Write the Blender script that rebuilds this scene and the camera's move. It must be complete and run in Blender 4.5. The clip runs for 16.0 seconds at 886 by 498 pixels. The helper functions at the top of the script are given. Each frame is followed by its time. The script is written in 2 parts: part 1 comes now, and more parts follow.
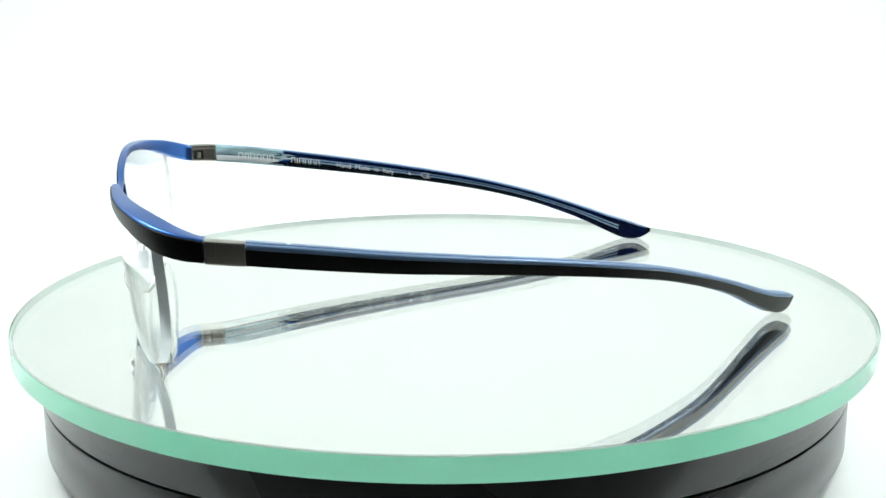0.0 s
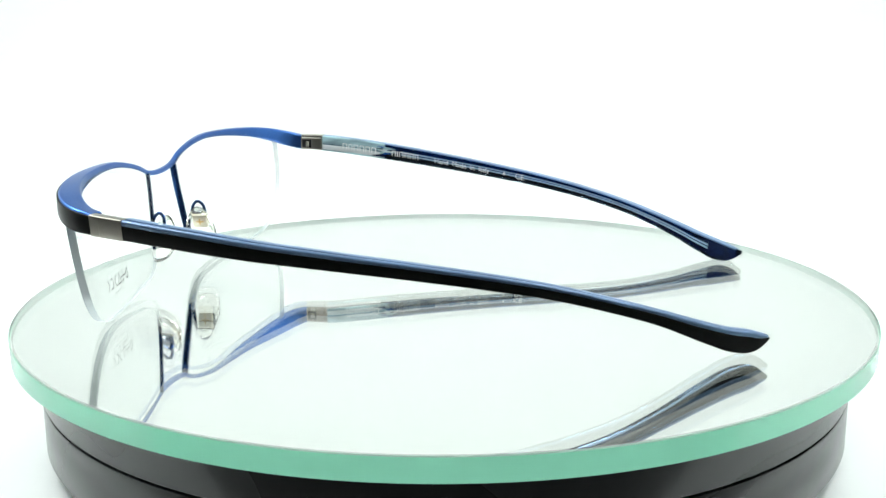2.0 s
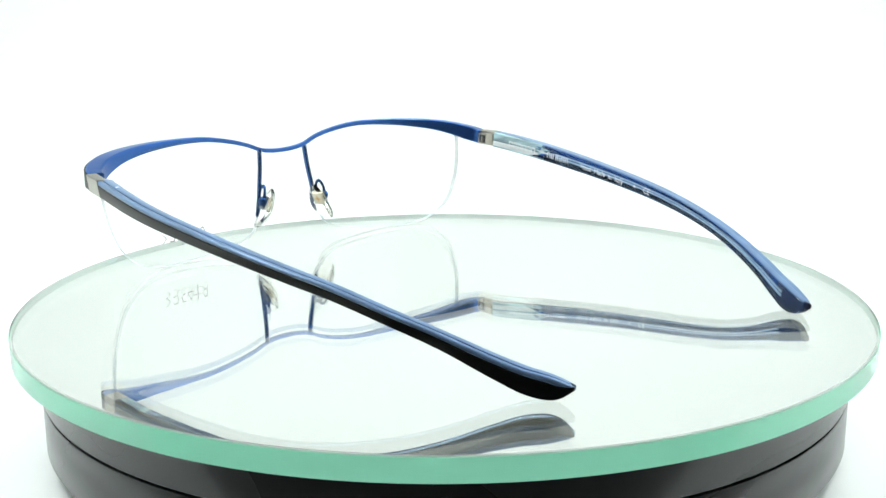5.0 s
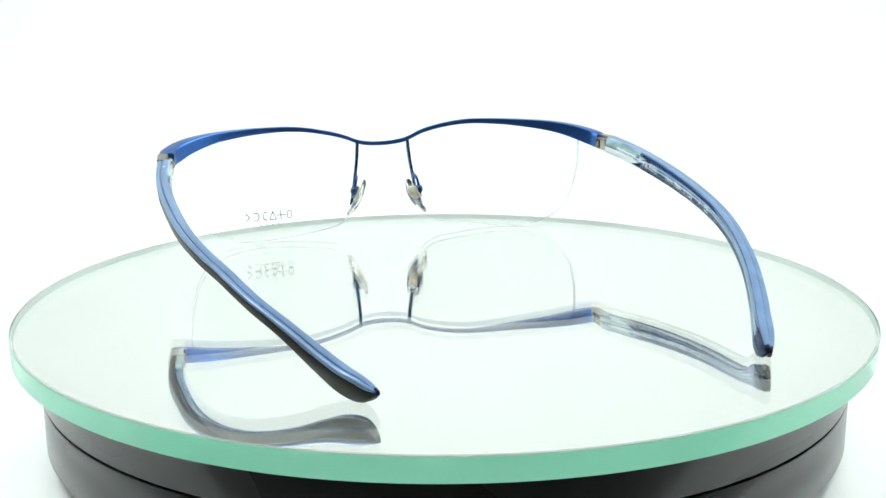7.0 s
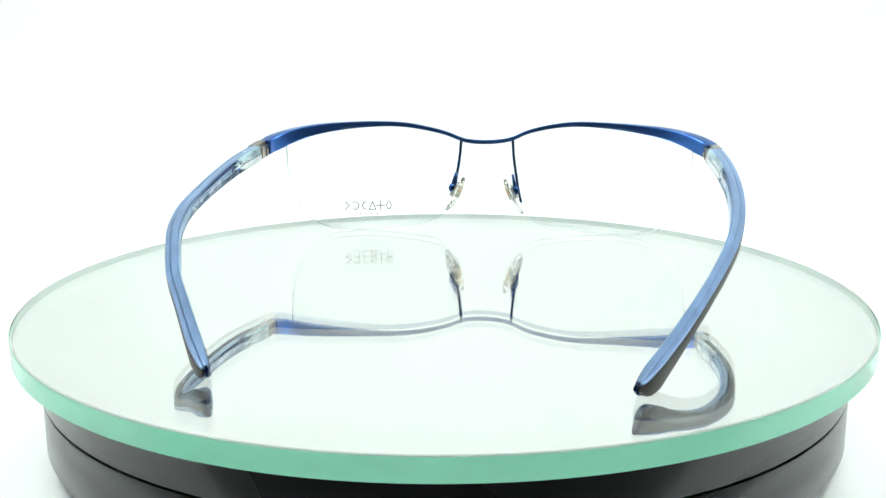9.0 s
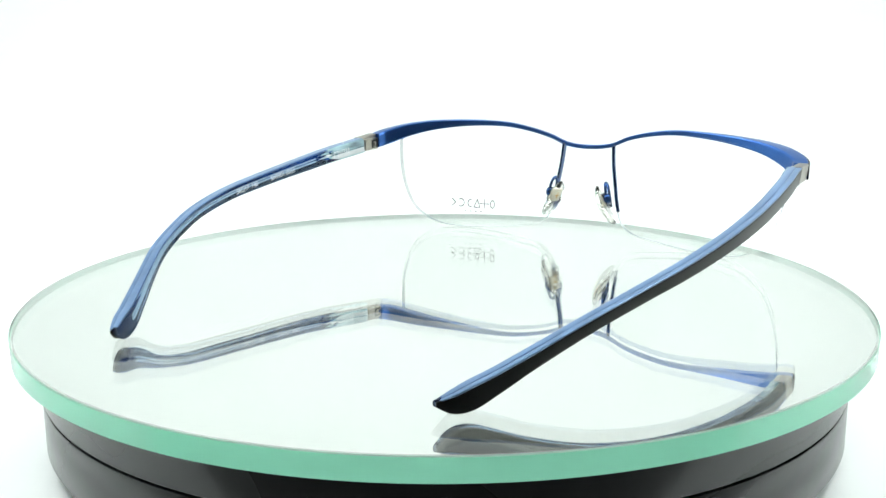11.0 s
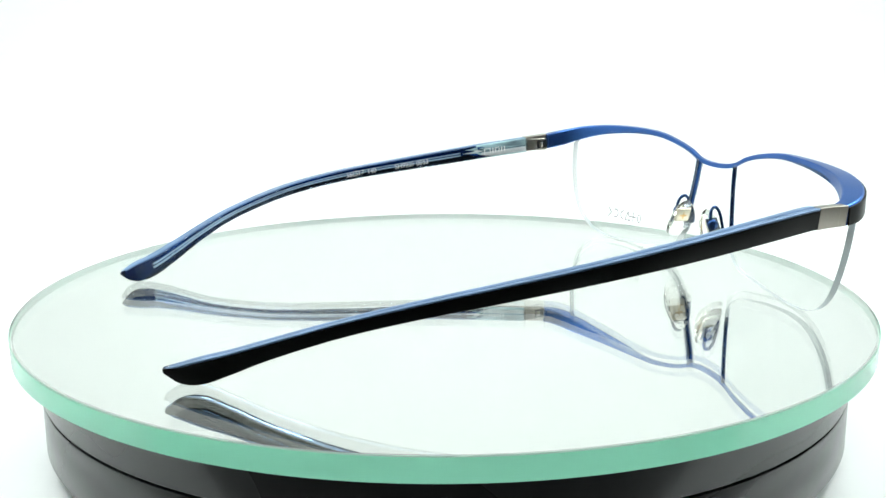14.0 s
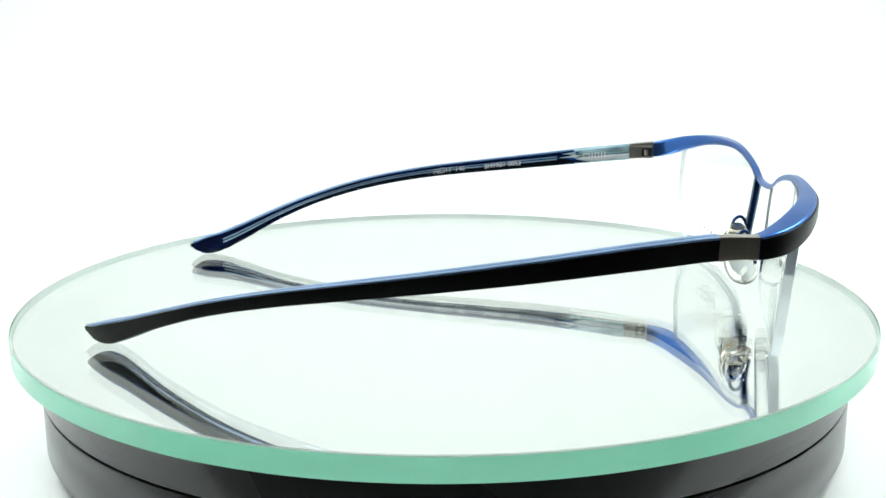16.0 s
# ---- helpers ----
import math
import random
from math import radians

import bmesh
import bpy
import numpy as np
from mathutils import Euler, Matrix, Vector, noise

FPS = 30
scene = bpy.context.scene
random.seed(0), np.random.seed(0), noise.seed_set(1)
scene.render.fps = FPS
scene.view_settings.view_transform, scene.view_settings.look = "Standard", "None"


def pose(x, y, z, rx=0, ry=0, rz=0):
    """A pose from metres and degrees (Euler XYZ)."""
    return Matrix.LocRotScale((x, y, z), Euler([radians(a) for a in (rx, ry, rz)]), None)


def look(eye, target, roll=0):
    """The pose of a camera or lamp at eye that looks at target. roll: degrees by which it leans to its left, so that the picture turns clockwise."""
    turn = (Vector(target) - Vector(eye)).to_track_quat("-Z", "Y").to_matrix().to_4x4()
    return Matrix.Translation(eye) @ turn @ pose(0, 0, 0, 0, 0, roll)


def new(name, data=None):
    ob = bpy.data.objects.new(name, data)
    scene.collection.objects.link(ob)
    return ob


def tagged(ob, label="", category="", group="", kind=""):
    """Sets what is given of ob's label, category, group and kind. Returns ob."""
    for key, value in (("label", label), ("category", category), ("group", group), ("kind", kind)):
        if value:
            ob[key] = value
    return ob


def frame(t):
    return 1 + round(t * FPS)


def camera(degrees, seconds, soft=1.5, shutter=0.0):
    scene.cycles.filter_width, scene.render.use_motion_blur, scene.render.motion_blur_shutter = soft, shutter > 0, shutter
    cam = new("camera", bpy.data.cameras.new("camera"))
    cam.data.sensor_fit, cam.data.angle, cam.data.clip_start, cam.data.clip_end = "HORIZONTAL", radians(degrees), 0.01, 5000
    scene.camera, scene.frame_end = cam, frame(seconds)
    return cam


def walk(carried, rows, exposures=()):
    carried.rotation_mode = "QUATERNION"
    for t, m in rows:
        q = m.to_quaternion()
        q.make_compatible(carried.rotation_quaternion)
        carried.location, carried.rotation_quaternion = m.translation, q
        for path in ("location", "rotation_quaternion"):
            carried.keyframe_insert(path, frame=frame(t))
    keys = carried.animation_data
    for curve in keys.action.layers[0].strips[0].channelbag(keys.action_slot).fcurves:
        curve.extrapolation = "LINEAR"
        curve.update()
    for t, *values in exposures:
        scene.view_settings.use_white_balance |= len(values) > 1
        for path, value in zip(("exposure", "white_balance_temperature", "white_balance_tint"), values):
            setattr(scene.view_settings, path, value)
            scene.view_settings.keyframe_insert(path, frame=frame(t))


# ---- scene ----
MM = 0.001

# ---- camera: stands still before the turntable ----
cam = camera(44.12, 16.0)
EYE = Vector((0.0, -0.25867, 0.06946))
AIM = EYE + Vector((-0.00169, 0.97525, -0.22108))
walk(cam, [(0.0, look(EYE, AIM, -0.24)), (16.0, look(EYE, AIM, -0.24))])

# ---- light: a white photo box with two light strips in its ceiling, open to a dim room at the front ----
world = bpy.data.worlds.new("dim_room")
scene.world = world
world.use_nodes = True
world.node_tree.nodes["Background"].inputs[0].default_value = (0.9, 1.0, 1.0, 1)
world.node_tree.nodes["Background"].inputs[1].default_value = 0.06


def area_lamp(name, m, sx, sy, watts, colour):
    data = bpy.data.lights.new(name, "AREA")
    data.shape, data.size, data.size_y, data.energy, data.color = "RECTANGLE", sx, sy, watts, colour
    ob = new(name, data)
    ob.matrix_world = m
    return ob


for side_x in (-0.26, 0.26):
    area_lamp("ceiling_light", look((side_x, 0.03, 0.438), (side_x * 0.7, 0.03, 0.0)), 0.14, 0.40, 4.15, (0.920, 1.0, 0.976))
scene.view_settings.exposure = 0.0

# ---- materials ----


def material(name, colour, rough=0.4, metal=0.0, vary=0.12, grain=400.0, bump=0.0, coat=0.0, ior=1.5, blotch=40.0, stretch=None):
    """Principled surface whose colour and gloss vary at two scales."""
    mat = bpy.data.materials.new(name)
    mat.use_nodes = True
    nt = mat.node_tree
    b = nt.nodes["Principled BSDF"]
    b.inputs["Metallic"].default_value = metal
    b.inputs["IOR"].default_value = ior
    b.inputs["Coat Weight"].default_value = coat
    b.inputs["Coat Roughness"].default_value = 0.06
    tc = nt.nodes.new("ShaderNodeTexCoord")
    fine, wide = nt.nodes.new("ShaderNodeTexNoise"), nt.nodes.new("ShaderNodeTexNoise")
    fine.inputs["Scale"].default_value, wide.inputs["Scale"].default_value = grain, blotch
    fine.inputs["Detail"].default_value = 3.0
    where = tc.outputs["Object"]
    if stretch:
        turn = nt.nodes.new("ShaderNodeMapping")
        turn.inputs["Scale"].default_value = stretch
        nt.links.new(where, turn.inputs["Vector"])
        where = turn.outputs[0]
    for n in (fine, wide):
        nt.links.new(where, n.inputs["Vector"])
    add = nt.nodes.new("ShaderNodeMath")
    add.operation = "ADD"
    nt.links.new(fine.outputs["Fac"], add.inputs[0])
    nt.links.new(wide.outputs["Fac"], add.inputs[1])
    ramp = nt.nodes.new("ShaderNodeMapRange")
    ramp.inputs["From Min"].default_value, ramp.inputs["From Max"].default_value = 0.6, 1.4
    nt.links.new(add.outputs[0], ramp.inputs["Value"])
    mix = nt.nodes.new("ShaderNodeMix")
    mix.data_type = "RGBA"
    mix.inputs["A"].default_value = (*[c * (1 - vary) for c in colour], 1)
    mix.inputs["B"].default_value = (*[min(1.0, c * (1 + vary)) for c in colour], 1)
    nt.links.new(ramp.outputs[0], mix.inputs["Factor"])
    nt.links.new(mix.outputs["Result"], b.inputs["Base Color"])
    rr = nt.nodes.new("ShaderNodeMapRange")
    rr.inputs["To Min"].default_value, rr.inputs["To Max"].default_value = rough * 0.85, min(1.0, rough * 1.15)
    nt.links.new(wide.outputs["Fac"], rr.inputs["Value"])
    nt.links.new(rr.outputs[0], b.inputs["Roughness"])
    if bump:
        bp = nt.nodes.new("ShaderNodeBump")
        bp.inputs["Strength"].default_value = bump
        bp.inputs["Distance"].default_value = 0.0001
        nt.links.new(fine.outputs["Fac"], bp.inputs["Height"])
        nt.links.new(bp.outputs[0], b.inputs["Normal"])
    return mat


def glass(name, colour, ior=1.5, rough=0.0):
    mat = bpy.data.materials.new(name)
    mat.use_nodes = True
    nt = mat.node_tree
    nt.nodes.remove(nt.nodes["Principled BSDF"])
    g = nt.nodes.new("ShaderNodeBsdfGlass")
    g.inputs["Color"].default_value = (*colour, 1)
    g.inputs["IOR"].default_value, g.inputs["Roughness"].default_value = ior, rough
    nt.links.new(g.outputs[0], nt.nodes["Material Output"].inputs["Surface"])
    return mat


def frosted(name, colour, cover):
    """A satin edge of clear plastic: part of the light scatters, part goes straight on."""
    mat = bpy.data.materials.new(name)
    mat.use_nodes = True
    nt = mat.node_tree
    nt.nodes.remove(nt.nodes["Principled BSDF"])
    clear, dif, tra = (nt.nodes.new(n) for n in ("ShaderNodeBsdfTransparent", "ShaderNodeBsdfDiffuse", "ShaderNodeBsdfTranslucent"))
    dif.inputs["Color"].default_value = tra.inputs["Color"].default_value = (*colour, 1)
    both, out = nt.nodes.new("ShaderNodeMixShader"), nt.nodes.new("ShaderNodeMixShader")
    both.inputs[0].default_value, out.inputs[0].default_value = 0.5, cover
    nt.links.new(dif.outputs[0], both.inputs[1])
    nt.links.new(tra.outputs[0], both.inputs[2])
    nt.links.new(clear.outputs[0], out.inputs[1])
    nt.links.new(both.outputs[0], out.inputs[2])
    nt.links.new(out.outputs[0], nt.nodes["Material Output"].inputs["Surface"])
    return mat


def lit_edge(name, inner, outer):
    """The polished edge of a glass plate: it hands on the light that travels inside the plate, tinted by the glass."""
    mat = bpy.data.materials.new(name)
    mat.use_nodes = True
    nt = mat.node_tree
    p = nt.nodes["Principled BSDF"]
    p.inputs["Base Color"].default_value = (*outer, 1)
    p.inputs["Roughness"].default_value = 0.2
    tra = nt.nodes.new("ShaderNodeBsdfTranslucent")
    noise_tex, ramp = nt.nodes.new("ShaderNodeTexNoise"), nt.nodes.new("ShaderNodeMix")
    noise_tex.inputs["Scale"].default_value = 60.0
    ramp.data_type = "RGBA"
    ramp.inputs["A"].default_value = (*[c * 0.95 for c in inner], 1)
    ramp.inputs["B"].default_value = (*inner, 1)
    mix = nt.nodes.new("ShaderNodeMixShader")
    mix.inputs[0].default_value = 0.90
    nt.links.new(noise_tex.outputs["Fac"], ramp.inputs["Factor"])
    nt.links.new(ramp.outputs["Result"], tra.inputs["Color"])
    nt.links.new(p.outputs[0], mix.inputs[1])
    nt.links.new(tra.outputs[0], mix.inputs[2])
    gloss, fres, outer_mix = nt.nodes.new("ShaderNodeBsdfGlossy"), nt.nodes.new("ShaderNodeFresnel"), nt.nodes.new("ShaderNodeMixShader")
    gloss.inputs["Roughness"].default_value = 0.05
    fres.inputs["IOR"].default_value = 1.52
    nt.links.new(fres.outputs[0], outer_mix.inputs[0])
    nt.links.new(mix.outputs[0], outer_mix.inputs[1])
    nt.links.new(gloss.outputs[0], outer_mix.inputs[2])
    nt.links.new(outer_mix.outputs[0], nt.nodes["Material Output"].inputs["Surface"])
    return mat


def mirror(name, colour):
    mat = bpy.data.materials.new(name)
    mat.use_nodes = True
    nt = mat.node_tree
    nt.nodes.remove(nt.nodes["Principled BSDF"])
    g = nt.nodes.new("ShaderNodeBsdfGlossy")
    g.inputs["Color"].default_value = (*colour, 1)
    g.inputs["Roughness"].default_value = 0.0
    nt.links.new(g.outputs[0], nt.nodes["Material Output"].inputs["Surface"])
    return mat


BOX_WHITE = material("white_fabric", (0.86, 0.87, 0.865), 0.9, vary=0.012, grain=900, bump=0.05, blotch=6)
DESK = material("dark_desk", (0.035, 0.034, 0.033), 0.6, vary=0.2, grain=300)
GLASS_TOP = glass("plate_glass", (0.995, 1.0, 0.998), 1.6)
GLASS_EDGE = lit_edge("green_glass_edge", (0.42, 1.0, 0.76), (0.25, 0.9, 0.6))
GLASS_CHAMFER = frosted("ground_chamfer", (0.50, 0.70, 0.60), 1.0)
RIM_SCREEN = frosted("rim_screen_white", (0.96, 0.93, 0.94), 0.36)
SILVERING = mirror("silvering", (0.974, 0.978, 0.955))
DRUM = material("black_gloss_plastic", (0.026, 0.026, 0.027), 0.27, vary=0.03, grain=1500, coat=0.25, blotch=8)
GROOVE = material("groove_black", (0.004, 0.004, 0.004), 0.7)
BLUE = material("anodised_blue", (0.046, 0.135, 0.42), 0.32, metal=0.88, vary=0.10, grain=2500, bump=0.05, blotch=120)
BLUE_WIRE = material("blue_wire", (0.022, 0.065, 0.20), 0.22, metal=0.85, vary=0.12, grain=2500)
BLACK = material("matt_black", (0.006, 0.0055, 0.0055), 0.36, vary=0.2, grain=3000, bump=0.08, ior=1.27)
ACETATE = glass("tinted_acetate", (0.66, 0.76, 0.90), 1.49, 0.02)
FOIL = material("blue_foil", (0.022, 0.105, 0.36), 0.26, metal=0.85, vary=0.35, grain=600, blotch=160, stretch=(1, 0.08, 1))
# pale blue with the light that enters the acetate's top put into its colour
TOP_BLUE = material("light_filled_blue_edge", (0.14, 0.23, 0.40), 0.30, metal=0.2, vary=0.25, grain=500, blotch=150, stretch=(1, 0.1, 1))
INNER_BLUE = material("clear_blue_acetate", (0.004, 0.010, 0.048), 0.09, vary=0.85, grain=700, ior=1.38, blotch=260, stretch=(1, 0.06, 1))
PALE_BLUE = material("pale_clear_acetate", (0.34, 0.50, 0.70), 0.08, vary=0.85, grain=700, coat=0.5, blotch=330, stretch=(1, 0.12, 1))
CLEAR_WHITE = material("clear_white_acetate", (0.70, 0.78, 0.85), 0.10, vary=0.4, grain=500, coat=0.5, blotch=300, stretch=(1, 0.15, 1))
CORE = material("bright_core", (0.72, 0.86, 0.99), 0.2, metal=0.2, vary=0.2, grain=800)
MID_BLUE = material("core_blue", (0.028, 0.12, 0.43), 0.15, metal=0.3, vary=0.3, grain=500, ior=1.35)
SILVER = material("brushed_silver", (0.33, 0.305, 0.27), 0.34, metal=1.0, vary=0.06, grain=2500, bump=0.06)
MOUNT = material("pad_mount_metal", (0.72, 0.67, 0.56), 0.35, metal=0.5, vary=0.08, grain=2000)
STEEL = material("dark_steel", (0.20, 0.22, 0.25), 0.25, metal=1.0, vary=0.1, grain=2000)
HINGE = material("hinge_metal", (0.40, 0.37, 0.32), 0.30, metal=1.0, vary=0.15, grain=2000)
DARK = material("hinge_slot_shade", (0.012, 0.011, 0.010), 0.5)
LENS = glass("lens_clear", (0.995, 1.0, 0.998), 1.22)
LENS_EDGE = frosted("lens_edge_frosted", (0.60, 0.645, 0.66), 0.52)
PAD = glass("pad_silicone", (0.985, 0.98, 0.965), 1.38, 0.04)
PRINT_GLINT_WHITE = material("white_print", (0.90, 0.91, 0.92), 0.6, vary=0.05)
PRINT_GREY = material("grey_print", (0.10, 0.10, 0.10), 0.6, vary=0.1)
GOLD = material("gold_mark", (0.62, 0.38, 0.12), 0.4, metal=0.6, vary=0.1)

# ---- mesh helpers ----


def part(name, bm, mat, parent=None, label="", smooth=True):
    """One mesh object from a bmesh; mat may be a list of materials for the face slots."""
    me = bpy.data.meshes.new(name)
    bmesh.ops.recalc_face_normals(bm, faces=bm.faces)
    bm.to_mesh(me)
    bm.free()
    for m in (mat if isinstance(mat, (list, tuple)) else [mat]):
        me.materials.append(m)
    if smooth:
        for p in me.polygons:
            p.use_smooth = True
        me.set_sharp_from_angle(angle=radians(38))
    ob = new(name, me)
    if parent:
        ob.parent = parent
    if label:
        ob["label"] = label
    return ob


def spline(knots, n):
    """Points on a smooth curve through rows of numbers (Catmull-Rom, chord-spaced)."""
    k = np.array(knots, float)
    d = np.maximum(np.linalg.norm(np.diff(k[:, :3], axis=0), axis=1), 1e-9) ** 0.5
    t = np.r_[0, np.cumsum(d)]
    m = np.gradient(k, t, axis=0)
    out = []
    for s in np.linspace(0, t[-1], n):
        i = min(max(np.searchsorted(t, s) - 1, 0), len(t) - 2)
        h = t[i + 1] - t[i]
        x = (s - t[i]) / h
        out.append((2*x**3 - 3*x**2 + 1) * k[i] + (x**3 - 2*x**2 + x) * h * m[i] + (3*x**2 - 2*x**3) * k[i+1] + (x**3 - x**2) * h * m[i+1])
    return np.array(out)


def outline(x0, x1, y0, y1, r, steps=4):
    """A rectangle with rounded corners, as points round it."""
    r = min(r, (x1 - x0) / 2.001, (y1 - y0) / 2.001)
    pts = []
    for cx, cy, a0 in ((x1 - r, y1 - r, 0), (x0 + r, y1 - r, 90), (x0 + r, y0 + r, 180), (x1 - r, y0 + r, 270)):
        for i in range(steps + 1):
            a = radians(a0 + 90 * i / steps)
            pts.append((cx + r * math.cos(a), cy + r * math.sin(a)))
    return pts


def loft(rings, closed=False):
    """A skin over rings of equal count, capped at both ends unless closed."""
    bm = bmesh.new()
    vs = [[bm.verts.new(p) for p in ring] for ring in rings]
    n = len(rings[0])
    for a, b in zip(vs, vs[1:] + ([vs[0]] if closed else [])):
        for i in range(n):
            bm.faces.new((a[i], a[(i + 1) % n], b[(i + 1) % n], b[i]))
    if not closed:
        bm.faces.new(vs[0][::-1])
        bm.faces.new(vs[-1])
    return bm


def swept(path, section, steps=4, lean=0.0):
    """Sweep along rows (x, y, z, ...). section(row) gives side0, side1, low, high, radius; side is to the right of the way, seen from above. lean tips the top to the right."""
    rings = []
    tang = np.gradient(path[:, :3], axis=0)
    for row, tg in zip(path, tang):
        f = Vector((tg[0], tg[1], 0)).normalized()
        side = Vector((f.y, -f.x, 0))
        x0, x1, y0, y1, r = section(row)
        rings.append([Vector(row[:3]) + side * (px + lean * py) + Vector((0, 0, py)) for px, py in outline(x0, x1, y0, y1, r, steps)])
    return loft(rings)


def tube(points, radius, n=10, taper=None):
    """A round wire along points."""
    pts = [Vector(p) for p in points]
    rings = []
    up = Vector((0.3, 0.2, 1)).normalized()
    for i, p in enumerate(pts):
        f = (pts[min(i + 1, len(pts) - 1)] - pts[max(i - 1, 0)]).normalized()
        a = f.cross(up).normalized()
        b = a.cross(f).normalized()
        r = radius * (taper[i] if taper else 1)
        rings.append([p + a * (r * math.cos(2 * math.pi * k / n)) + b * (r * math.sin(2 * math.pi * k / n)) for k in range(n)])
    return loft(rings)


def turned(profile, n=160, close=True):
    """A body of revolution about z from (radius, height) rows; ends on the axis are capped."""
    bm = bmesh.new()
    rings = [[bm.verts.new((r * math.cos(2 * math.pi * i / n), r * math.sin(2 * math.pi * i / n), z)) for i in range(n)] for r, z in profile]
    for a, b in zip(rings, rings[1:]):
        for i in range(n):
            bm.faces.new((a[i], a[(i + 1) % n], b[(i + 1) % n], b[i]))
    if close:
        bm.faces.new(rings[0])
        bm.faces.new(rings[-1][::-1])
    return bm


def block(cx, cy, cz, sx, sy, sz, bevel=0.0, turn=None):
    bm = bmesh.new()
    bmesh.ops.create_cube(bm, size=1.0)
    for v in bm.verts:
        v.co = Vector((v.co.x * sx, v.co.y * sy, v.co.z * sz))
    if bevel:
        bmesh.ops.bevel(bm, geom=list(bm.edges), offset=bevel, segments=3, profile=0.5, affect="EDGES")
    m = Matrix.Translation((cx, cy, cz)) @ (turn.to_4x4() if turn else Matrix())
    bm.transform(m)
    return bm


# ---- the photo box ----
FLOOR_Z = -0.0300


def photo_box():
    back, front, half, top, r = 0.56, -0.17, 0.40, 0.45, 0.18
    prof = [(-0.105, FLOOR_Z), (0.1, FLOOR_Z), (back - r, FLOOR_Z)]
    prof += [(back - r + r * math.sin(radians(a)), FLOOR_Z + r - r * math.cos(radians(a))) for a in range(6, 91, 6)]
    prof += [(back, top)]
    bm = bmesh.new()
    th = 0.002
    tang = np.gradient(np.array(prof), axis=0)
    rows = []
    for (y, z), (ty, tz) in zip(prof, tang):
        l = math.hypot(ty, tz)
        rows.append([bm.verts.new(p) for p in ((-half, y, z), (half, y, z), (half, y + th * tz / l, z - th * ty / l), (-half, y + th * tz / l, z - th * ty / l))])
    for a, b in zip(rows, rows[1:]):
        for i in range(4):
            bm.faces.new((a[i], a[(i + 1) % 4], b[(i + 1) % 4], b[i]))
    bm.faces.new(rows[0][::-1])
    bm.faces.new(rows[-1])
    sweep = part("backdrop", bm, BOX_WHITE)
    tagged(sweep, "seamless white sweep backdrop curving up behind the turntable", "backdrop", kind="structure")
    mid = (FLOOR_Z + top) / 2
    for name, x in (("wall_west", -half - 0.004), ("wall_east", half + 0.004)):
        tagged(part(name, block(x, (back + front) / 2, mid, 0.006, back - front, top - FLOOR_Z), BOX_WHITE, smooth=False),
               "plain white side wall of the photo box", "wall", kind="structure")
    tagged(part("ceiling", block(0, (back + front) / 2, top + 0.004, 2 * half, back - front, 0.006), BOX_WHITE, smooth=False),
           "plain white ceiling of the photo box", "ceiling", kind="structure")


photo_box()


def desk():
    d = block(0, -0.36, FLOOR_Z - 0.014, 1.6, 1.9, 0.020)
    tagged(part("floor", d, DESK, smooth=False), "dark desk top under the photo box", "desk", kind="structure")


desk()

# ---- turntable and mirror plate ----


def turntable():
    base = tagged(new("turntable"), "round black plastic turntable base with a thin groove", "turntable")
    r = 0.0940
    top = -0.00438
    upper = [(0.0905, top), (r - 0.0004, top), (r, top - 0.0005), (r, GROOVE_Z + 0.0004), (r - 0.0002, GROOVE_Z + 0.0002), (0.0905, GROOVE_Z + 0.0002)]
    part("rotating_top", turned(upper), DRUM, base, "glossy black rim under the glass")
    part("groove", turned([(0.090, GROOVE_Z + 0.0006), (r - 0.0012, GROOVE_Z + 0.0006), (r - 0.0012, GROOVE_Z - 0.0010), (0.090, GROOVE_Z - 0.0010)]), GROOVE, base, "narrow dark gap")
    lower = [(0.0905, GROOVE_Z - 0.0004), (r - 0.0002, GROOVE_Z - 0.0004), (r, GROOVE_Z - 0.0007), (r, BASE_Z + 0.0012), (r - 0.0004, BASE_Z + 0.0004), (r - 0.0012, BASE_Z), (0.0905, BASE_Z)]
    part("drum", turned(lower), DRUM, base, "black plastic drum")
    part("foot", turned([(0.080, BASE_Z), (0.086, BASE_Z), (0.086, FLOOR_Z), (0.080, FLOOR_Z)]), GROOVE, base, "dark foot ring")


GROOVE_Z, BASE_Z = -0.0143, -0.0270
turntable()


def mirror_plate():
    plate = tagged(new("mirror_plate"), "round mirror of thick green-edged glass on the turntable", "mirror")
    r, t = 0.0993, 0.0048
    n = 256
    prof = [(r - 0.00022, 0.0), (r, -0.00022), (r, -t + 0.0002), (r - 0.0002, -t)]
    bm = turned(prof, n)
    bm.faces.ensure_lookup_table()
    for f in bm.faces:
        z = f.calc_center_median().z
        up = len(f.verts) > 4
        f.material_index = (0 if z > -t / 2 else 3) if up else (1 if z > -0.0002 else 2)
    bm.transform(Matrix.Translation((0, 0, 0.0005)))
    part("glass", bm, [GLASS_TOP, GLASS_CHAMFER, GLASS_EDGE, SILVERING], plate, "clear mirror glass with a polished green edge")
    # added sheet: its pale colour replaces the brightness seen through the far rim
    ring = turned([(r - 0.0007, -0.0001), (r - 0.0007, -t + 0.0001)], n, False)
    ring.transform(Matrix.Translation((0, 0, 0.0005)))
    part("rim_screen", ring, RIM_SCREEN, plate, "added pale sheet inside the rim, in place of light through clear glass")
    return plate


plate = mirror_plate()

# ---- the eyeglasses: x towards the wearer's left, y back along the temples, millimetres ----
specs = tagged(new("eyeglasses"), "half-rim eyeglasses with a blue metal brow, clear lenses and black temples", "eyeglasses")

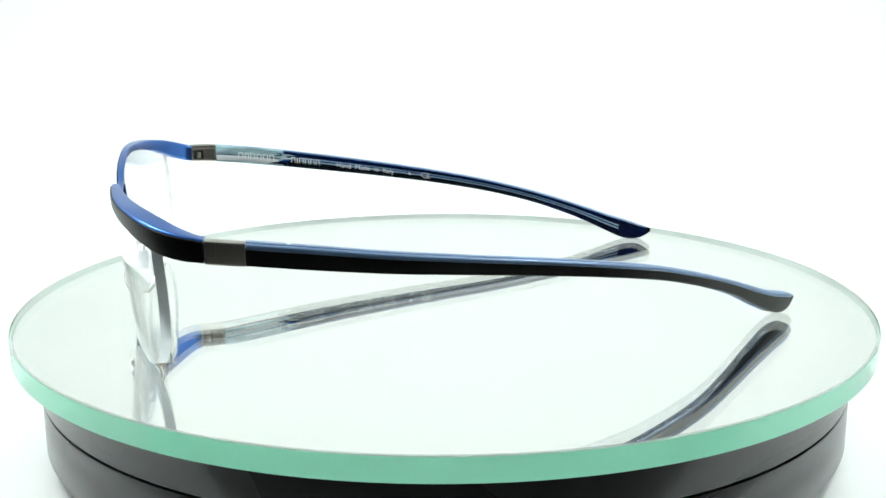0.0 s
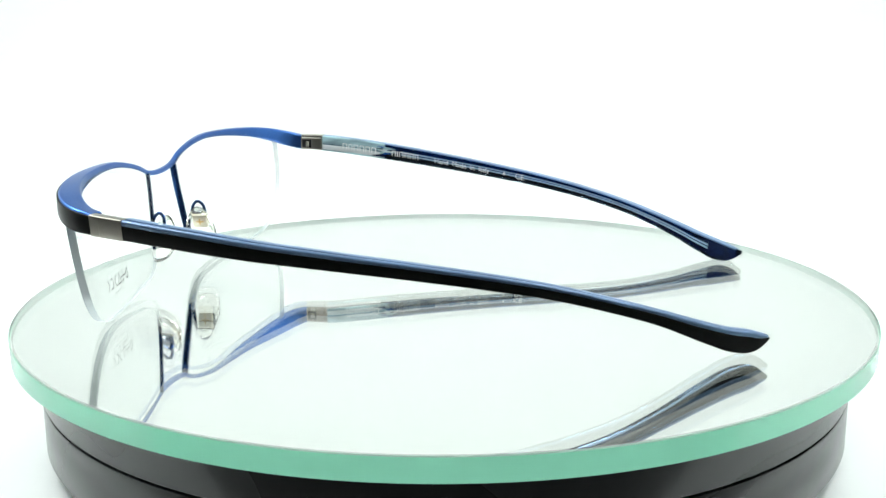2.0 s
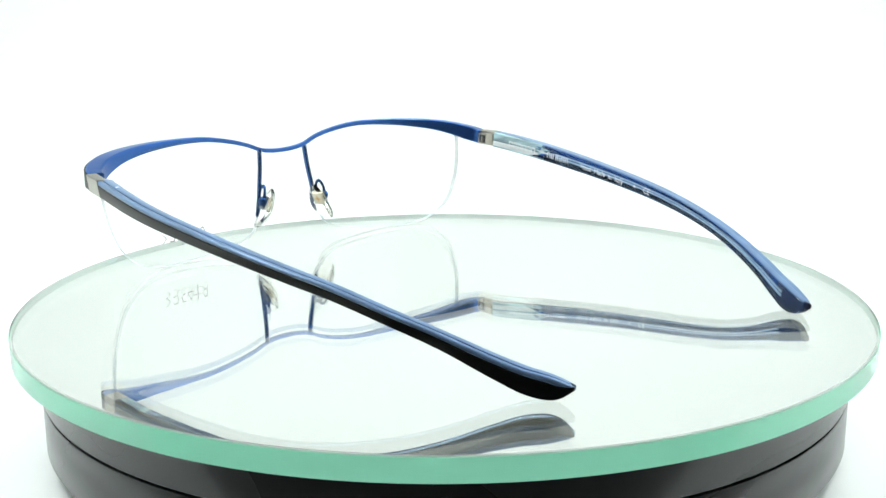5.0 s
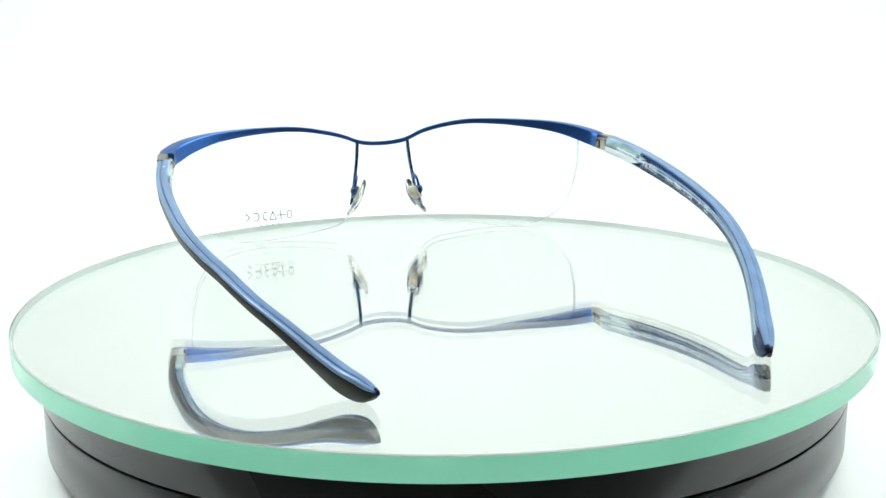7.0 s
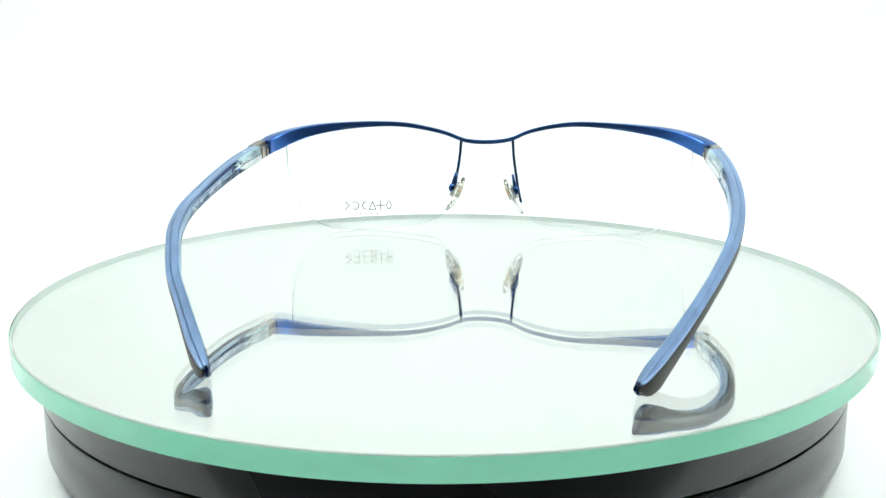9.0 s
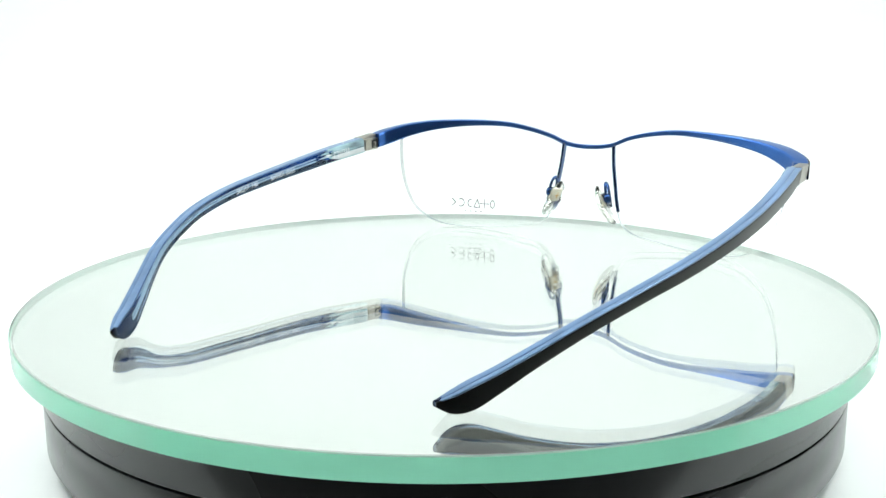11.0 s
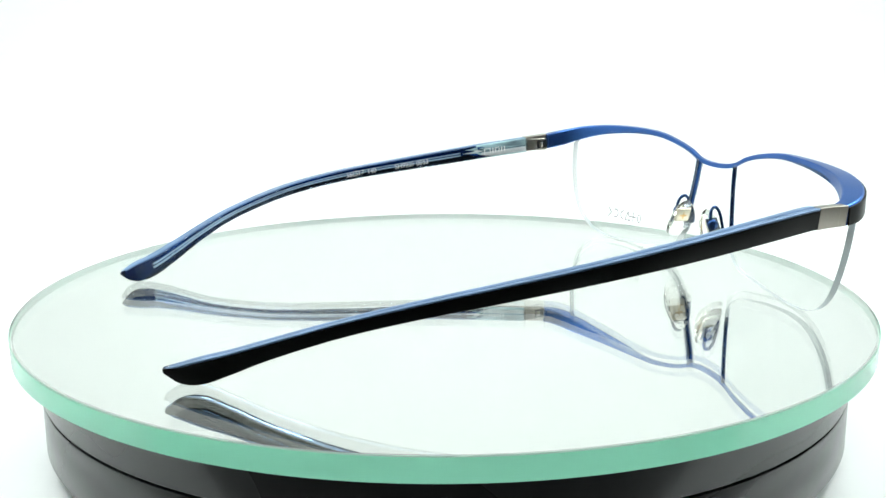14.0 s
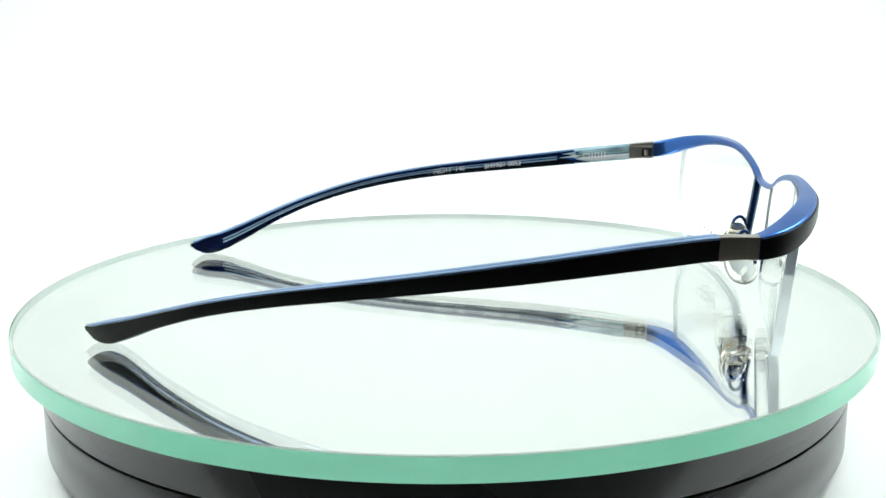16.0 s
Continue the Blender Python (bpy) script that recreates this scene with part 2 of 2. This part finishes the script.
# brow, from the middle outwards: x, y, height of the top, depth, height
BROW = [(0, -0.4, 27.9, 1.5, 1.2), (7, -0.4, 28.6, 1.5, 1.2), (12, -0.4, 30.6, 1.5, 1.2), (18, -0.2, 32.2, 1.6, 1.25), (26, 0.2, 33.45, 1.8, 1.4), (35, 0.9, 33.6, 2.4, 1.65),
        (45, 2.4, 33.25, 3.4, 2.3), (53, 4.9, 32.65, 4.3, 3.1), (59, 8.0, 31.7, 4.9, 4.0), (62.5, 11.0, 30.7, 4.8, 4.5), (64.4, 13.9, 29.9, 4.3, 4.5), (65.0, 16.6, 29.2, 3.9, 4.2)]
# the right half of the brow is wrapped a little further back than the left
WRAP = (0, 0, 0, 0.02, 0.1, 0.25, 0.5, 0.8, 1.0, 1.0, 0.5, 0)
# and its arch starts a little higher
LIFT = (0, 0.2, 0.35, 0.35, 0.25, 0.1, 0, 0, 0, 0, 0, 0)
BROW_LEFT = [(x, y - 0.1 * w, z - f, *r) for (x, y, z, *r), w, f in zip(BROW, WRAP, LIFT)]
BROW_RIGHT = [(x, y + 0.6 * w, z + f, *r) for (x, y, z, *r), w, f in zip(BROW, WRAP, LIFT)]
# temples, which splay unequally: x, y, middle height, thickness, height
TEMPLE_LEFT = [(65.2, 16.6, 27.01, 3.90, 4.30), (65.9, 23.4, 26.33, 3.81, 4.28), (67.4, 37.0, 24.90, 3.58, 4.25), (67.9, 50.0, 23.45, 3.47, 3.95), (67.6, 64.0, 22.09, 3.36, 3.55),
               (66.3, 83.0, 20.11, 3.36, 3.15), (63.6, 97.3, 17.95, 3.25, 2.95), (60.8, 106.0, 16.11, 3.25, 2.85), (56.5, 117.5, 12.77, 3.14, 2.95), (51.9, 126.0, 9.53, 3.14, 3.35),
               (47.4, 134.0, 5.90, 3.25, 4.35), (44.3, 139.5, 3.67, 3.25, 4.95), (42.0, 143.6, 2.86, 2.70, 4.65), (40.8, 145.8, 2.87, 2.20, 3.00), (40.1, 147.4, 3.26, 1.20, 1.00)]
TEMPLE_RIGHT = [(64.7, 16.6, 27.11, 3.90, 4.30), (64.8, 23.4, 26.93, 3.81, 4.58), (65.8, 36.0, 25.51, 3.58, 4.75), (66.0, 55.0, 22.83, 3.47, 4.45), (64.5, 74.0, 20.05, 3.36, 3.95),
                (61.5, 91.0, 17.38, 3.25, 3.55), (57.4, 105.0, 14.72, 3.14, 3.25), (52.5, 118.0, 11.46, 3.14, 3.25), (46.8, 130.4, 7.21, 3.25, 3.85), (43.6, 136.5, 4.69, 3.25, 4.65),
                (41.0, 141.5, 2.96, 3.25, 5.15), (39.2, 145.2, 2.47, 2.50, 3.70), (38.0, 147.8, 2.96, 1.30, 1.10)]
SHAPE = {1: spline(TEMPLE_LEFT, 400), -1: spline(TEMPLE_RIGHT, 400)}
CLEAR_END = {1: 39.5, -1: 43.0}


def brow_at(x, s):
    k = np.array(BROW_LEFT if s > 0 else BROW_RIGHT)
    return [float(np.interp(abs(x), k[:, 0], k[:, i])) for i in range(1, 5)]


def joined(right, left):
    return [(-r[0], *r[1:]) for r in right[:0:-1]] + list(left)


def brow():
    path = spline(joined(BROW_RIGHT, BROW_LEFT), 141)
    path[:, :5] *= MM
    # running towards +x, the side to the right of the way is -y, the front of the brow
    bar = part("brow_bar", swept(path, lambda r: (-r[3] / 2, r[3] / 2 - 0.00035, -r[4], 0, r[4] * 0.14)), BLUE, specs, "satin blue metal brow bar and bridge")
    part("front_lacquer", swept(path, lambda r: (r[3] / 2 - 0.00040, r[3] / 2, -r[4] + 0.0001, -0.0004, 0.0002)), BLACK, bar, "matt black lacquered front face")
    return bar


brow()


def temple_path(s, v0, v1, n):
    fine = SHAPE[s]
    ys = np.linspace(v0, v1, n)
    return np.array([[np.interp(y, fine[:, 1], fine[:, i]) for i in range(5)] for y in ys]) * MM


def flipped(bm, s):
    if s < 0:
        bm.transform(Matrix.Diagonal((-1, 1, 1, 1)))
    return bm


LEAN = 0.12         # the top leans outwards
SPLIT = 0.38        # share of the thickness that is the black outer layer


def fade(y):
    """1 along the temple, falling to 0 where the inner layers run out before the tip."""
    return min(1.0, max(0.0, (0.141 - y) / 0.014))


def skin(s, y, dz, out=0.00006):
    """The inner face of a temple at y millimetres, dz off its middle (before the right one is mirrored)."""
    p = temple_path(s, y - 0.5, y + 0.5, 3)
    f = Vector((p[2][0] - p[0][0], p[2][1] - p[0][1], 0)).normalized()
    side = Vector((f.y, -f.x, 0))
    return Vector(p[1][:3]) - side * (p[1][3] / 2 + out - LEAN * dz) + Vector((0, 0, dz))


def facet(s, corners, out):
    """A flat chip on the inner face, from corners (y, height off the middle) in millimetres."""
    bm = bmesh.new()
    a = [bm.verts.new(skin(s, y, z * MM, out)) for y, z in corners]
    b = [bm.verts.new(skin(s, y, z * MM, -0.0003)) for y, z in corners]
    n = len(a)
    bm.faces.new(a)
    for i in range(n):
        bm.faces.new((a[i], a[(i + 1) % n], b[(i + 1) % n], b[i]))
    return bm


def temple(s):
    end = CLEAR_END[s]
    top_gap = 1.0 if s > 0 else 0.45     # how far the black outer layer stops short of the top

    def strip(name, v0, v1, n, sec, mat, parent, label, steps=4):
        return part(name, flipped(swept(temple_path(s, v0, v1, n), sec, steps, LEAN), s), mat, parent, label)

    t = strip("temple", 23.65, 147.9, 110, lambda r: (r[3] * (0.5 - SPLIT), r[3] / 2, -r[4] / 2 + 0.0001, r[4] / 2 - top_gap * min(0.0011, r[4] * 0.28), min(0.0004, r[4] * 0.15)), BLACK, specs, "slim temple, matt black outside and clear blue inside")
    strip("clear_front", 23.65, end, 30, lambda r: (-r[3] / 2, r[3] * (0.5 - SPLIT) - 0.00002, -r[4] / 2, r[4] / 2, 0.0006), PALE_BLUE, t, "pale clear acetate inlay")
    strip("lower_facet", 23.7, end - 1.5, 20, lambda r: (-r[3] / 2 - 0.00004, -r[3] / 2 + 0.0005, -r[4] * 0.40, -r[4] * 0.06, 0.0002), CLEAR_WHITE, t, "milky clear lower facet", 2)
    strip("facet_line", 23.9, end - 1.0, 20, lambda r: (-r[3] / 2 - 0.00003, -r[3] / 2 + 0.0005, -r[4] * 0.045, -r[4] * 0.005, 0.00005), INNER_BLUE, t, "thin dark line between the facets", 2)
    clear = strip("inner_layer", end, 147.9, 96, lambda r: (-r[3] / 2, r[3] * (0.5 - SPLIT) - 0.00002, -r[4] / 2, r[4] / 2, min(0.0007, r[4] * 0.28)), ACETATE, t, "glossy translucent blue acetate", 5)
    clear.visible_shadow = False
    strip("foil", end + 0.5, 141.0, 90, lambda r: (r[3] * (0.5 - SPLIT) - 0.00030, r[3] * (0.5 - SPLIT) - 0.00012, -r[4] * 0.14 * fade(r[1]), r[4] * (0.06 + 0.41 * fade(r[1])), 0.00006), FOIL, t, "blue metallic layer under the acetate", 2)
    strip("tip_core", 120.0, 146.8, 30, lambda r: (r[3] * (0.5 - SPLIT) - 0.0001 - (0.5 - SPLIT + 0.36) * r[3] * (1 - fade(r[1] - 0.006)) ** 2, r[3] * (0.5 - SPLIT) - 0.00006, -r[4] * 0.42, r[4] * 0.42, 0.0003), INNER_BLUE, t, "dark navy solid tip", 2)
    strip("shoulder", 23.7, 147.0, 104, lambda r: (r[3] * (0.5 - SPLIT) - 0.0001, r[3] * 0.485, r[4] / 2 - top_gap * min(0.0014, r[4] * 0.34), r[4] / 2 - 0.00006, top_gap * min(0.0009, r[4] * 0.22)), TOP_BLUE, t, "smoky blue rounded upper shoulder", 4)
    # added strip, coloured as the light gathered along the upper edge
    strip("top_edge", 23.8, 146.6, 104, lambda r: (-r[3] * 0.40, r[3] * (0.5 - SPLIT) - 0.00005, r[4] / 2 - 0.0005, r[4] / 2 + 0.00004, 0.0004), TOP_BLUE, t, "upper edge strip, pale blue painted for light inside the acetate", 2)
    for low, high in ((-0.12, -0.03), (0.05, 0.13)):
        strip("core_line", end + 5, 139.5, 90, lambda r: (-r[3] * 0.24, -r[3] * 0.06, r[4] * low, r[4] * high, 0.00008), CORE, t, "slim bright line of the metal core", 2)
    # broken facets where the clear front meets the blue
    for corners, mat in (([(end - 2.2, 0.1), (end + 1.2, 0.9), (end + 0.2, 0.0)], CLEAR_WHITE), ([(end - 1.6, -1.2), (end + 2.6, -0.35), (end + 0.3, -0.2)], MID_BLUE),
                         ([(end - 2.6, 1.3), (end + 0.6, 1.5), (end - 0.4, 0.9)], MID_BLUE), ([(end - 0.8, -0.3), (end + 4.5, 0.15), (end + 0.6, 0.4)], CORE),
                         ([(end - 4.6, -1.75), (end + 0.6, -1.7), (end + 0.6, -0.5)], INNER_BLUE), ([(end - 0.6, 1.45), (end - 0.6, 0.45), (end + 3.6, 1.15)], PALE_BLUE),
                         ([(end - 3.2, 0.6), (end - 0.2, 0.95), (end - 0.6, 0.5)], INNER_BLUE)):
        part("facet", flipped(facet(s, corners, 0.00005), s), mat, t, smooth=False)
    # silver end piece
    cap = strip("end_piece", 16.65, 23.6, 12, lambda r: (-r[3] / 2 + 0.0012, r[3] / 2 + 0.00004, -r[4] / 2, r[4] / 2 + 0.00003, 0.0003), SILVER, specs, "polished silver end piece")
    strip("seam", 18.55, 18.65, 3, lambda r: (r[3] / 2 - 0.0004, r[3] / 2 + 0.00007, -r[4] / 2 + 0.0001, r[4] / 2 - 0.0001, 0.00005), HINGE, cap, "hair-thin seam", 2)
    x0 = temple_path(s, 20.6, 20.7, 2)[0][0] / MM - 1.25
    z0 = temple_path(s, 20.6, 20.7, 2)[0][2] / MM - 0.3
    hinge = part("hinge", flipped(block(x0 * MM, 20.2 * MM, z0 * MM, 1.25 * MM, 6.6 * MM, 3.5 * MM, 0.2 * MM), s), HINGE, specs, "bronze-grey metal hinge")
    # no opening is cut: a near-black block paints the shade within the slot
    part("hinge_slot_shade", flipped(block((x0 - 0.55) * MM, 18.8 * MM, z0 * MM, 0.3 * MM, 2.9 * MM, 2.5 * MM, 0.1 * MM), s), DARK, hinge, "dark block painted as the slot's shade")
    part("hinge_pin", flipped(tube([((x0 - 0.62) * MM, 19.0 * MM, (z0 + z) * MM) for z in (-0.9, -0.7, 0.5, 0.7)], 0.55 * MM, 14, [0.8, 1, 1, 0.8]), s), HINGE, hinge)
    # white dot: the highlight on the small rivet, painted in the print's white
    rx, ry, rz = temple_path(s, 31.0, 31.1, 2)[0][:3]
    part("rivet_glint", flipped(tube([(rx, ry, rz + 0.00214), (rx, ry, rz + 0.00226)], 0.4 * MM, 12), s), PRINT_GLINT_WHITE, t, "small rivet, white for its painted highlight")
    return t


temple_left = temple(1)
temple_right = temple(-1)


# lens outline below the brow: x, height
NASAL = [(7.6, 27.9), (8.0, 23), (8.9, 17), (10.0, 11), (11.6, 6.2), (15.0, 3.4), (22, 2.0), (31, 0.9), (40, 0.55), (47, 1.3), (52, 3.4), (56, 7.2), (58.6, 13), (60.0, 19), (60.6, 26.5)]


def lens_y(x, z, s=1):
    return -0.45 + (0.8 * (x / 60) ** 2 if s < 0 else 0) + 8.9 * max(0.0, (abs(x) - 8) / 54) ** 2.1 + 0.105 * (30 - z)


def lens(s):
    edge = [tuple(p[:2]) for p in spline([(x, z, 0) for x, z in NASAL], 90)]
    top = [(x, brow_at(x, s)[1] - brow_at(x, s)[3] * 0.75) for x in np.linspace(60.6, 7.6, 46)[1:-1]]
    ring = edge + top
    cx, cz = 34.0, 16.0
    bm = bmesh.new()
    n, half = len(ring), 0.95
    faces = []
    front, back = [], []
    for q in (1.0, 0.8, 0.6, 0.4, 0.2):
        for rows, d in ((front, -half), (back, half)):
            dd = d
            rows.append([bm.verts.new((s * (cx + (x - cx) * q) * MM, (lens_y(cx + (x - cx) * q, cz + (z - cz) * q, s) + dd) * MM, (cz + (z - cz) * q) * MM)) for x, z in ring])
    for rows, d in ((front, -half), (back, half)):
        for a, b in zip(rows, rows[1:]):
            for i in range(n):
                bm.faces.new((a[i], a[(i + 1) % n], b[(i + 1) % n], b[i]))
        mid = bm.verts.new((s * cx * MM, (lens_y(cx, cz, s) + d) * MM, cz * MM))
        for i in range(n):
            bm.faces.new((rows[-1][i], rows[-1][(i + 1) % n], mid))
    for i in range(n):
        f = bm.faces.new((front[0][i], front[0][(i + 1) % n], back[0][(i + 1) % n], back[0][i]))
        f.material_index = 1
    ob = part("lens", bm, [LENS, LENS_EDGE], specs, "thin clear demo lens with a frosted rim edge")
    ob.visible_shadow = False
    # nasal wire along the inner edge of the lens
    wire = [(x, z) for x, z in edge if z > 8.4 and x < 12]
    rings = []
    for x, z in wire:
        y = lens_y(x, z)
        rings.append([Vector((s * (x + (0.4 if s > 0 else 0.1) + px) * MM, (y + py) * MM, z * MM)) for px, py in outline(-0.42, 0.42, -0.85, 0.85, 0.35, 3)])
    part("nasal_rim", loft(rings), BLUE_WIRE, specs, "slim blue metal rim wire on the nose side")
    return ob


lens_left = lens(1)
lens_right = lens(-1)


def nose_pad(s):
    # hook-shaped arm from the rim wire up, back and down into the pad's mount
    arm = spline([(9.6, 3.6, 11.5), (9.3, 4.2, 15.0), (9.0, 5.0, 17.8), (8.9, 6.2, 18.9), (9.2, 7.4, 18.2), (9.7, 7.9, 16.4), (9.8, 7.7, 14.9)], 26)
    a = part("pad_arm", flipped(tube([Vector(p) * MM for p in arm], 0.42 * MM, 10), s), BLUE_WIRE, specs, "bent blue wire pad arm")
    ball = bmesh.new()
    bmesh.ops.create_uvsphere(ball, u_segments=18, v_segments=12, radius=1.45 * MM)
    ball.transform(Matrix.Translation(Vector((10.0, 7.4, 14.6)) * MM) @ Matrix.Diagonal((0.8, 1.0, 1.0, 1)))
    b = part("pad_screw_box", flipped(ball, s), BLUE_WIRE, a, "rounded blue screw box")
    part("pad_screw", flipped(tube([Vector((10.0, 8.4 + dy, 14.6)) * MM for dy in (0, 0.25)], 0.45 * MM, 12), s), SILVER, b, "tiny steel screw")
    turn = Euler((0, radians(-28), radians(-9))).to_matrix()
    centre = Vector((8.6, 6.9, 13.1))
    mount = block(0, 0, 0, 0.9 * MM, 3.6 * MM, 3.8 * MM, 0.3 * MM)
    mount.transform(Matrix.Translation((centre + turn @ Vector((0.7, 0, 0.6))) * MM) @ turn.to_4x4())
    mo = part("pad_mount", flipped(mount, s), MOUNT, a, "square grey metal pad mount")
    plate_bm = block(0, 0, 0, 0.35 * MM, 3.9 * MM, 4.1 * MM, 0.12 * MM)
    plate_bm.transform(Matrix.Translation((centre + turn @ Vector((1.28, 0, 0.6))) * MM) @ turn.to_4x4())
    part("pad_frame", flipped(plate_bm, s), STEEL, mo, "dark steel back of the mount")
    for sx, sz in ((0.35, 2.0), (2.0, 0.35)):
        bm = block(0, 0, 0, 0.06 * MM, sx * MM, sz * MM)
        bm.transform(Matrix.Translation((centre + turn @ Vector((0.22, 0, 0.6))) * MM) @ turn.to_4x4())
        part("pad_mark", flipped(bm, s), GOLD, mo, "small gold cross bar", smooth=False)
    # the pad: a soft clear oval, thicker in the middle
    bm = bmesh.new()
    rings = []
    for q, h in ((0.05, 0.95), (0.45, 0.93), (0.8, 0.75), (0.95, 0.4), (1.0, 0.0), (0.95, -0.4), (0.8, -0.65), (0.45, -0.75), (0.05, -0.78)):
        ring = []
        for i in range(40):
            an = 2 * math.pi * i / 40
            yy, zz = 3.8 * q * math.cos(an), 6.1 * q * math.sin(an)
            yy *= 1.0 - 0.22 * zz / 6.1
            ring.append(bm.verts.new((centre + turn @ Vector((-h - 0.3 + 0.02 * zz * zz, yy, zz - 0.8))) * MM))
        rings.append(ring)
    for a1, b1 in zip(rings, rings[1:]):
        for i in range(40):
            bm.faces.new((a1[i], a1[(i + 1) % 40], b1[(i + 1) % 40], b1[i]))
    bm.faces.new(rings[0][::-1])
    bm.faces.new(rings[-1])
    pad = part("nose_pad", flipped(bm, s), PAD, a, "soft clear silicone nose pad")
    pad.visible_shadow = False
    a.location = (0.3 * MM, -3.0 * MM, -0.8 * MM) if s > 0 else (0.8 * MM, -0.3 * MM, -0.8 * MM)


nose_pad(1)
nose_pad(-1)


# ---- print on the temples and lens ----


def lettering(words, size):
    """Flat triangles of a line of the built-in font: vertices (x, y) in millimetres and faces."""
    cu = bpy.data.curves.new("line", "FONT")
    cu.body, cu.size = words, size
    cu.resolution_u = 3
    ob = new("line", cu)
    me = bpy.data.meshes.new_from_object(ob)
    vs = [(v.co.x, v.co.y) for v in me.vertices]
    fs = [tuple(p.vertices) for p in me.polygons]
    bpy.data.objects.remove(ob)
    bpy.data.meshes.remove(me)
    bpy.data.curves.remove(cu)
    return vs, fs


def printed(vs, fs, y0, s, parent, label, dz=0.0, name="print"):
    """Print laid on a temple's inner face. It reads along the temple: backwards from y0 on the right one, forwards on the left."""
    bm = bmesh.new()
    pts = []
    for x, y in vs:
        p = skin(s, y0 + x if s < 0 else y0 - x, (y + dz) * MM)
        pts.append(bm.verts.new((p.x * s, p.y, p.z)))
    for f in fs:
        bm.faces.new([pts[i] for i in f])
    return part(name, bm, PRINT_GLINT_WHITE, parent, label, smooth=False)


def bars(rows):
    """Plain rectangles (x0, x1, y0, y1)."""
    vs, fs = [], []
    for x0, x1, y0, y1 in rows:
        k = len(vs)
        vs += [(x0, y0), (x1, y0), (x1, y1), (x0, y1)]
        fs.append((k, k + 1, k + 2, k + 3))
    return vs, fs


def marks(widths, h, gap=0.45, stroke=0.22):
    """A row of plain hollow boxes in place of a brand's letters."""
    rows, x = [], 0.0
    for w in widths:
        rows += [(x, x + stroke, 0, h), (x + w - stroke, x + w, 0, h), (x + stroke, x + w - stroke, h - stroke, h)]
        x += w + gap
    return bars(rows)


printed(*marks([1.35, 1.2, 1.4, 1.4, 1.4, 1.4], 1.7), 29.9, -1, temple_right, "row of pale printed brand marks", -1.0)
printed(*marks([1.2, 0.3, 1.3, 1.2, 1.2, 1.1], 1.6, 0.4), 45.3, -1, temple_right, "row of pale printed brand marks", -0.9)
printed(*lettering("Hand  Made  in  Italy", 2.05), 58.6, -1, temple_right, "small white printed words", -0.8)
printed(*bars([(0, 0.9, 0, 0.3), (0.3, 0.6, -0.2, 0.7)]), 80.0, -1, temple_right, "tiny printed mark", -0.3)
printed(*lettering("CE", 2.3), 83.8, -1, temple_right, "white printed conformity mark", -0.8)
printed(*marks([2.0, 0.3, 1.3, 0.3, 0.3], 1.6, 0.6), 37.0, 1, temple_left, "row of pale printed brand marks", -0.9)
printed(*lettering("SH9901 0053", 2.0), 66.0, 1, temple_left, "small white printed words", -0.8)
printed(*lettering("56\u25a117  140", 1.9), 81.2, 1, temple_left, "small white printed size", -0.7)


def lens_print():
    """Plain grey strokes and a cross where the demo lens carries its maker's mark."""
    bm = bmesh.new()
    w = 0.13

    def stroke(pts):
        for (x0, z0), (x1, z1) in zip(pts, pts[1:]):
            l = math.hypot(x1 - x0, z1 - z0)
            ux, uz = (x1 - x0) / l * w, (z1 - z0) / l * w
            q = [(x0 - ux - uz, z0 - uz + ux), (x1 + ux - uz, z1 + uz + ux), (x1 + ux + uz, z1 + uz - ux), (x0 - ux + uz, z0 - uz - ux)]
            bm.faces.new([bm.verts.new((x * MM, (lens_y(x, z) + 1.0) * MM, z * MM)) for x, z in q])

    def arc(cx, cz, rx, rz, a0, a1):
        stroke([(cx + rx * math.cos(radians(a)), cz + rz * math.sin(radians(a))) for a in np.linspace(a0, a1, 9)])

    # a ring, a long cross, a triangle, two half rings and an arrow head
    arc(30.0, 8.0, 0.7, 1.2, 0, 360)
    stroke([(31.2, 8.0), (34.0, 8.0)])
    stroke([(32.6, 6.6), (32.6, 9.4)])
    stroke([(34.0, 6.8), (35.0, 9.2), (36.0, 6.8), (34.0, 6.8)])
    arc(36.9, 8.0, 1.1, 1.2, -90, 90)
    arc(40.2, 8.0, 1.0, 1.2, 50, 310)
    stroke([(43.2, 9.2), (42.0, 8.0), (43.2, 6.8)])
    for k in range(4):
        stroke([(33.4 + 1.7 * k, 5.5), (33.7 + 1.7 * k, 5.5)])
    part("lens_print", bm, PRINT_GREY, lens_left, "grey printed strokes and cross on the lens", smooth=False)


lens_print()


# ---- motion: plate and eyeglasses turn together ----
def motions():
    rest = Matrix.Translation((-0.07355, -0.0137, 0.0002)) @ pose(0, 0, 0, 0, 0, -76.10)
    rows_s, rows_p = [], []
    for k in range(33):
        t = k * 0.5
        spin = pose(0, 0, 0, 0, 0, -0.08 - 12.2845 * t)
        rows_s.append((t, spin @ rest))
        rows_p.append((t, Matrix.Translation((-0.0002, -0.0008, 0)) @ spin))
    walk(specs, rows_s)
    walk(plate, rows_p)


motions()
